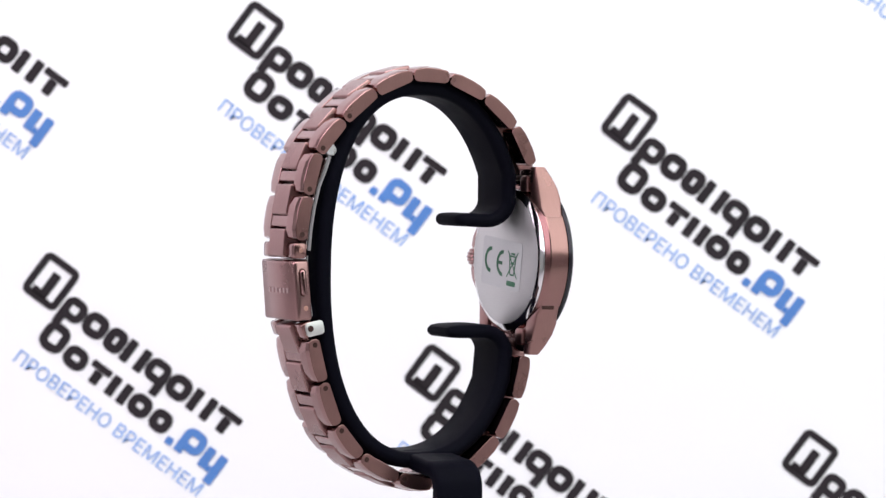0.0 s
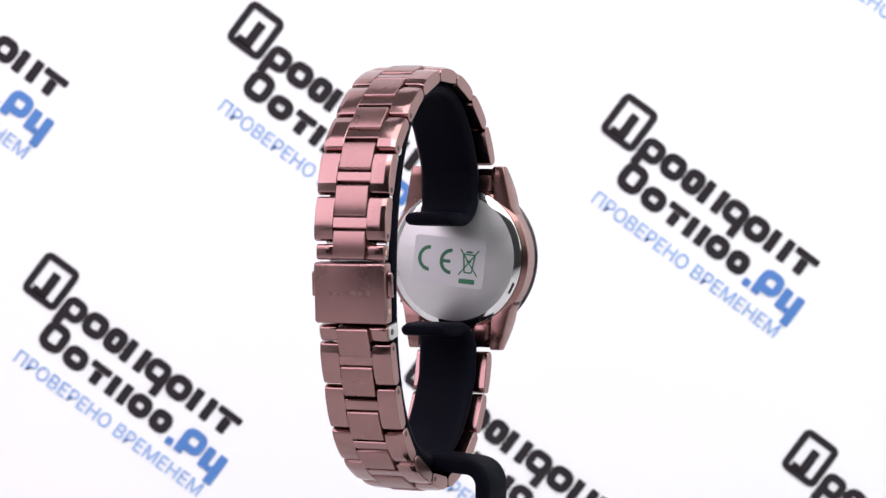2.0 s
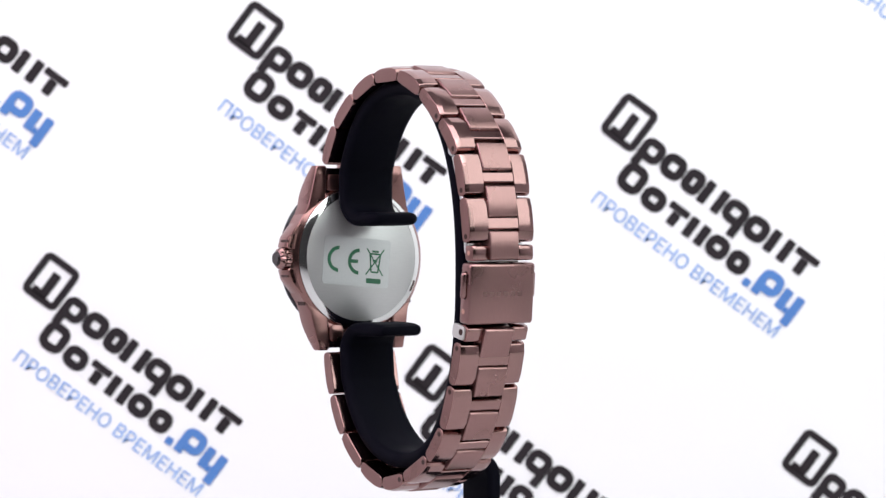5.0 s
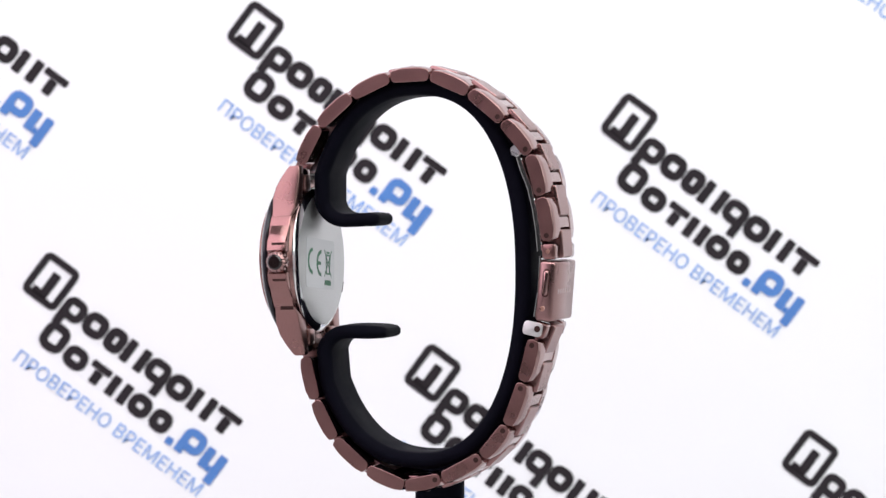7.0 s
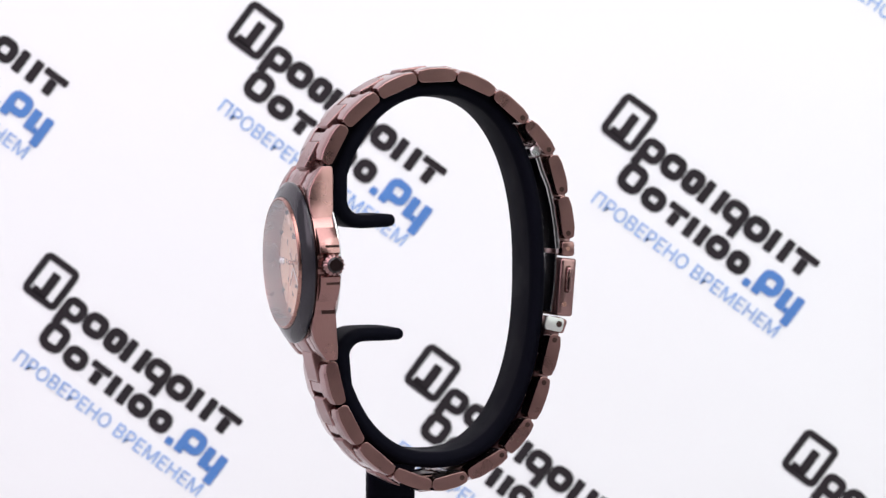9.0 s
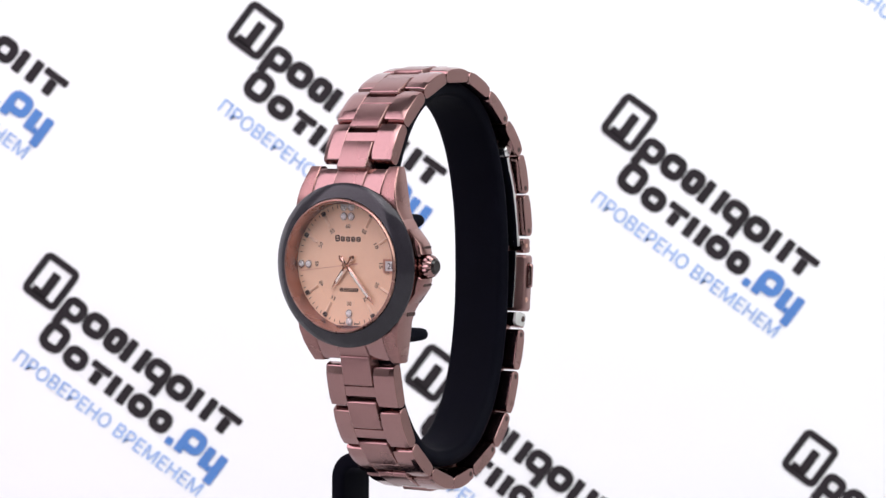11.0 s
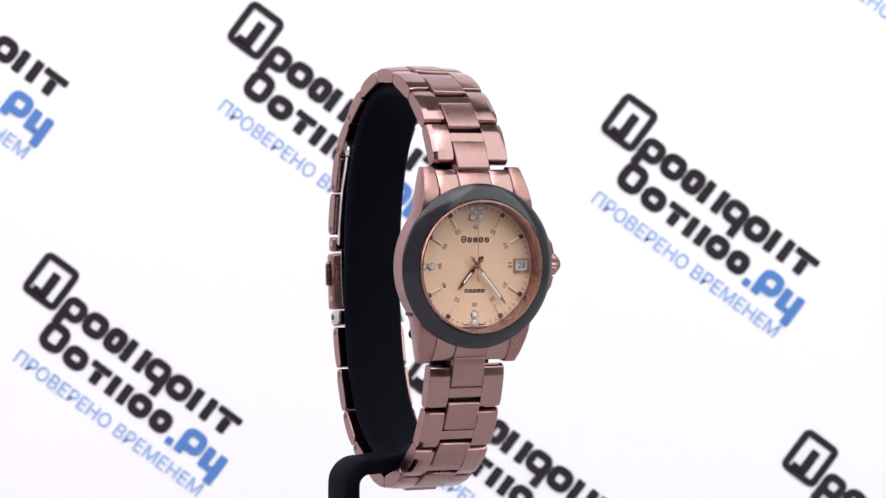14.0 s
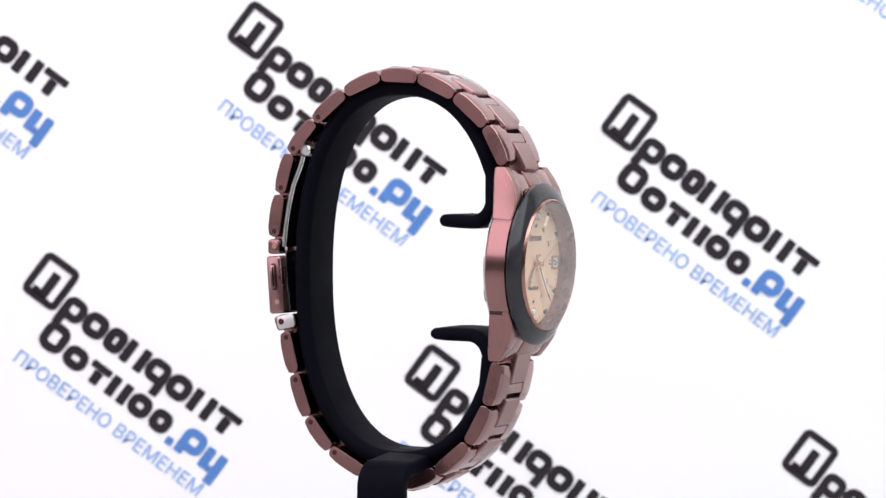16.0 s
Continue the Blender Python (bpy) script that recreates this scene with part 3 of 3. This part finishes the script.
def build_bracelet(joints, holes):
    lens, at = walk_line(joints)
    total = len(joints) - 1
    for k in range(total):
        half = 7.65 - 0.5 * k / total
        a, b = joints[k], joints[k + 1]
        fr = along(a, b)
        length = math.dist(a, b) - 0.28
        for sx in (-1, 1):
            x0, x1 = sorted((CX + sx * (MID + 0.1), CX + sx * half + (0.35 if sx > 0 else 0)))
            edge, inner = (x1, x0) if sx > 0 else (x0, x1)
            slope = [(inner, 1.5), (edge - sx * 1.1, 1.43), (edge - sx * 0.95, 1.41), (edge, 1.18)]
            side = part("side_link", prism(link_outline(length), x0, x1, 0.12, fr, steps=slope), M_polish, watch, "polished bronze-brown outer link", smooth=9, flank=M_side)
            if k in holes:
                s = length / 2 - 1.15
                part("link_pin", rod(fr(CX + sx * (half - 0.02) + (0.35 if sx > 0 else 0), s, -0.1), (1, 0, 0), 0.52, 0.12, 14, 0.04), M_hole, side, "recessed dark link pin")
        # the middle pieces start a quarter of a link earlier
        pitch = lens[k + 1] - lens[k]
        s0, s1 = lens[k] - 0.28 * pitch, lens[k + 1] - 0.28 * pitch
        cut = s0 + 0.76 * pitch
        pa, pb, pc = at(s0), at(cut), at(s1)
        pa = at(s0 + 0.50)
        flat = along(pa, pb, 0.22)
        part("middle_link", prism(rounded(math.dist(pa, pb) - 0.08, THICK, 0.45, 3), CX - MID, CX + MID, 0.15, flat, 1.55, 1.55), M_brush, watch, "brushed bronze-brown middle link")
        low = along(pb, pc, 0.0)
        part("middle_bar", prism(rounded(math.dist(pb, pc) + 0.1, THICK, 0.28, 3), CX - MID - 0.16, CX + MID + 0.16, 0.05, low, 1.38, 1.38), M_polish, watch, "polished cross bar of the bracelet", smooth=20)
        pa = at(s0 - 0.3)
        part("hinge_tube", prism(rounded(1.6, 1.8, 0.6, 3), CX - MID - 0.16, CX + MID + 0.16, 0.05, along(pa, at(s0 + 1.2), -0.35)), M_hole, watch, "dark hinge tube between the links")


build_bracelet(UPPER, (5, 6, 7, 8))
build_bracelet(LOWER, (4, 5, 6, 7, 8))


def build_clasp():
    a, b = (28.6, -19.1), (27.75, -30.55)
    fr = along(a, b, 0.1)
    length = math.dist(a, b)
    out = rounded(length, 3.3, 0.6, 4)
    clasp = part("clasp", prism(out, CX - 7.3, CX + 7.5, 0.45, fr), M_brush, watch, "folding clasp box, brushed bronze-brown")
    for sx in (-1, 1):
        x = CX + sx * 7.3 + (0.2 if sx > 0 else 0)
        sf = along(a, b, 0.1)
        def side_plate(w, h, r, x0, x1, ds, dn):
            return prism([(p + ds, q + dn) for p, q in rounded(w, h, r, 4)], min(x0, x1), max(x0, x1), 0.05, sf)
        part("button_slot", side_plate(5.4, 1.35, 0.6, x - sx * 0.3, x + sx * 0.03, -1.6, 0.0), M_hole, clasp, "slot with its shade painted dark")
        ends = sorted((x - sx * 0.5, x + sx * 0.95))
        part("push_button", prism([(p - 1.6, q + 0.05) for p, q in rounded(4.9, 1.15, 0.5, 4)], ends[0], ends[1], 0.4, sf), M_polish, clasp, "bronze push button")
        part("clasp_pin", rod(sf(x, 3.4, -0.35), (1, 0, 0), 0.5, 0.12, 16, 0.04), M_rose, clasp, "small round pin")
    for k in range(6):
        x = CX - 3.9 + 1.6 * k
        part("engraved_bar", prism(rounded(0.95, 0.05, 0.02, 1), x - 0.5, x + 0.5, 0.01, along(a, b, 1.74)), M_polish, clasp, "faint engraved bar")
    # short links that join the box to the bracelet
    for a2, b2 in (((28.72, -15.75), (28.72, -18.7)), ((27.5, -30.95), (26.5, -33.7))):
        fr2 = along(a2, b2)
        n2 = math.dist(a2, b2)
        for sx in (-1, 1):
            x0, x1 = sorted((CX + sx * MID, CX + sx * 6.95))
            s = part("end_piece", prism(rounded(n2, 2.6, 0.6, 3), x0, x1, 0.2, fr2), M_polish, watch, "short polished link beside the clasp", flank=M_side)
            part("link_pin", rod(fr2(CX + sx * 6.95, 0, -0.1), (1, 0, 0), 0.45, 0.12, 14, 0.04), M_rose, s)
        far = (28.35, -13.1) if a2[1] > -20 else (25.2, -36.6)
        ends = (far, b2) if a2[1] > -20 else (a2, far)
        part("middle_link", prism(rounded(math.dist(*ends) - 0.1, 2.6, 0.5, 3), CX - MID, CX + MID, 0.2, along(*ends, 0.2), 1.4, 1.4), M_brush, watch, "brushed bronze-brown middle link")
    # bare steel folding blades and their pivots
    upper = [(22.4, 0.8), (23.2, -1.6), (24.65, -5.0), (25.65, -9.0), (26.35, -13.2), (26.75, -17.2)]
    part("folding_blade", sweep(upper, 12.8, 1.1, 0.25, "x", CX), M_rim, watch, "bare steel curved folding blade")
    lower = [(26.7, -18.2), (26.6, -21.5), (26.35, -25.0), (25.6, -29.8)]
    part("folding_blade", sweep(lower, 11.4, 0.5, 0.2, "x", CX), M_rim, watch, "bare steel curved folding blade")
    part("blade_pivot", rod((CX, 21.9, 2.0), (1, 0, 0), 1.15, 13.2, 20, 0.25), M_steel, watch, "steel pivot roller")
    for sx in (-1, 1):
        ear = prism(rounded(2.7, 3.8, 0.7, 4), CX + sx * 7.0 - 0.35, CX + sx * 7.0 + 0.35, 0.08, along((26.0, -30.85), (25.5, -33.3)))
        e = part("hinge_ear", ear, M_blade, watch, "bare steel hinge ear")
        part("hinge_pin", rod((CX + sx * 7.35, 26.7, -32.1), (1, 0, 0), 0.62, 0.2, 16, 0.06), M_hole, e)


build_clasp()


# ---- what moves ----
# seconds, turn in degrees, sideways play of the turntable in mm
TURN = ((0, -242.1, 0), (0.5, -232.3, 0), (1, -222.7, 0), (1.5, -213.3, 0), (2, -204.0, -0.15), (2.5, -194.5, -0.2), (3, -184.7, -0.15), (3.5, -175.4, -0.05),
        (4, -166.0, -0.1), (4.5, -156.3, -0.05), (5, -146.7, 0), (5.5, -137.1, 0), (6, -127.6, 0), (6.5, -118.0, 0), (7, -108.5, 0), (7.5, -99.0, 0),
        (8, -89.6, 0), (8.5, -80.4, 0), (9, -71.2, 0), (9.5, -62.0, 0), (10, -52.8, 0), (10.5, -43.0, 0), (11, -33.3, 0), (11.5, -23.7, 0.05),
        (12, -14.85, 0), (12.5, -4.9, 0), (13, 5.2, -0.1), (13.5, 15.0, -0.15), (14, 24.5, -0.25), (14.5, 34.0, -0.35), (15, 43.8, -0.5),
        (15.5, 53.8, -0.4), (16, 64.0, -0.3))


def motions():
    rows = [(t, pose(dx * MM, 0, 0, 0, 0, a)) for t, a, dx in TURN]
    walk(watch, rows)
    walk(stand, rows)
    walk(second_hand, [(t, SECOND @ Matrix.Rotation(radians(-449 + 32 * t), 4, "Y")) for t in range(17)])


motions()
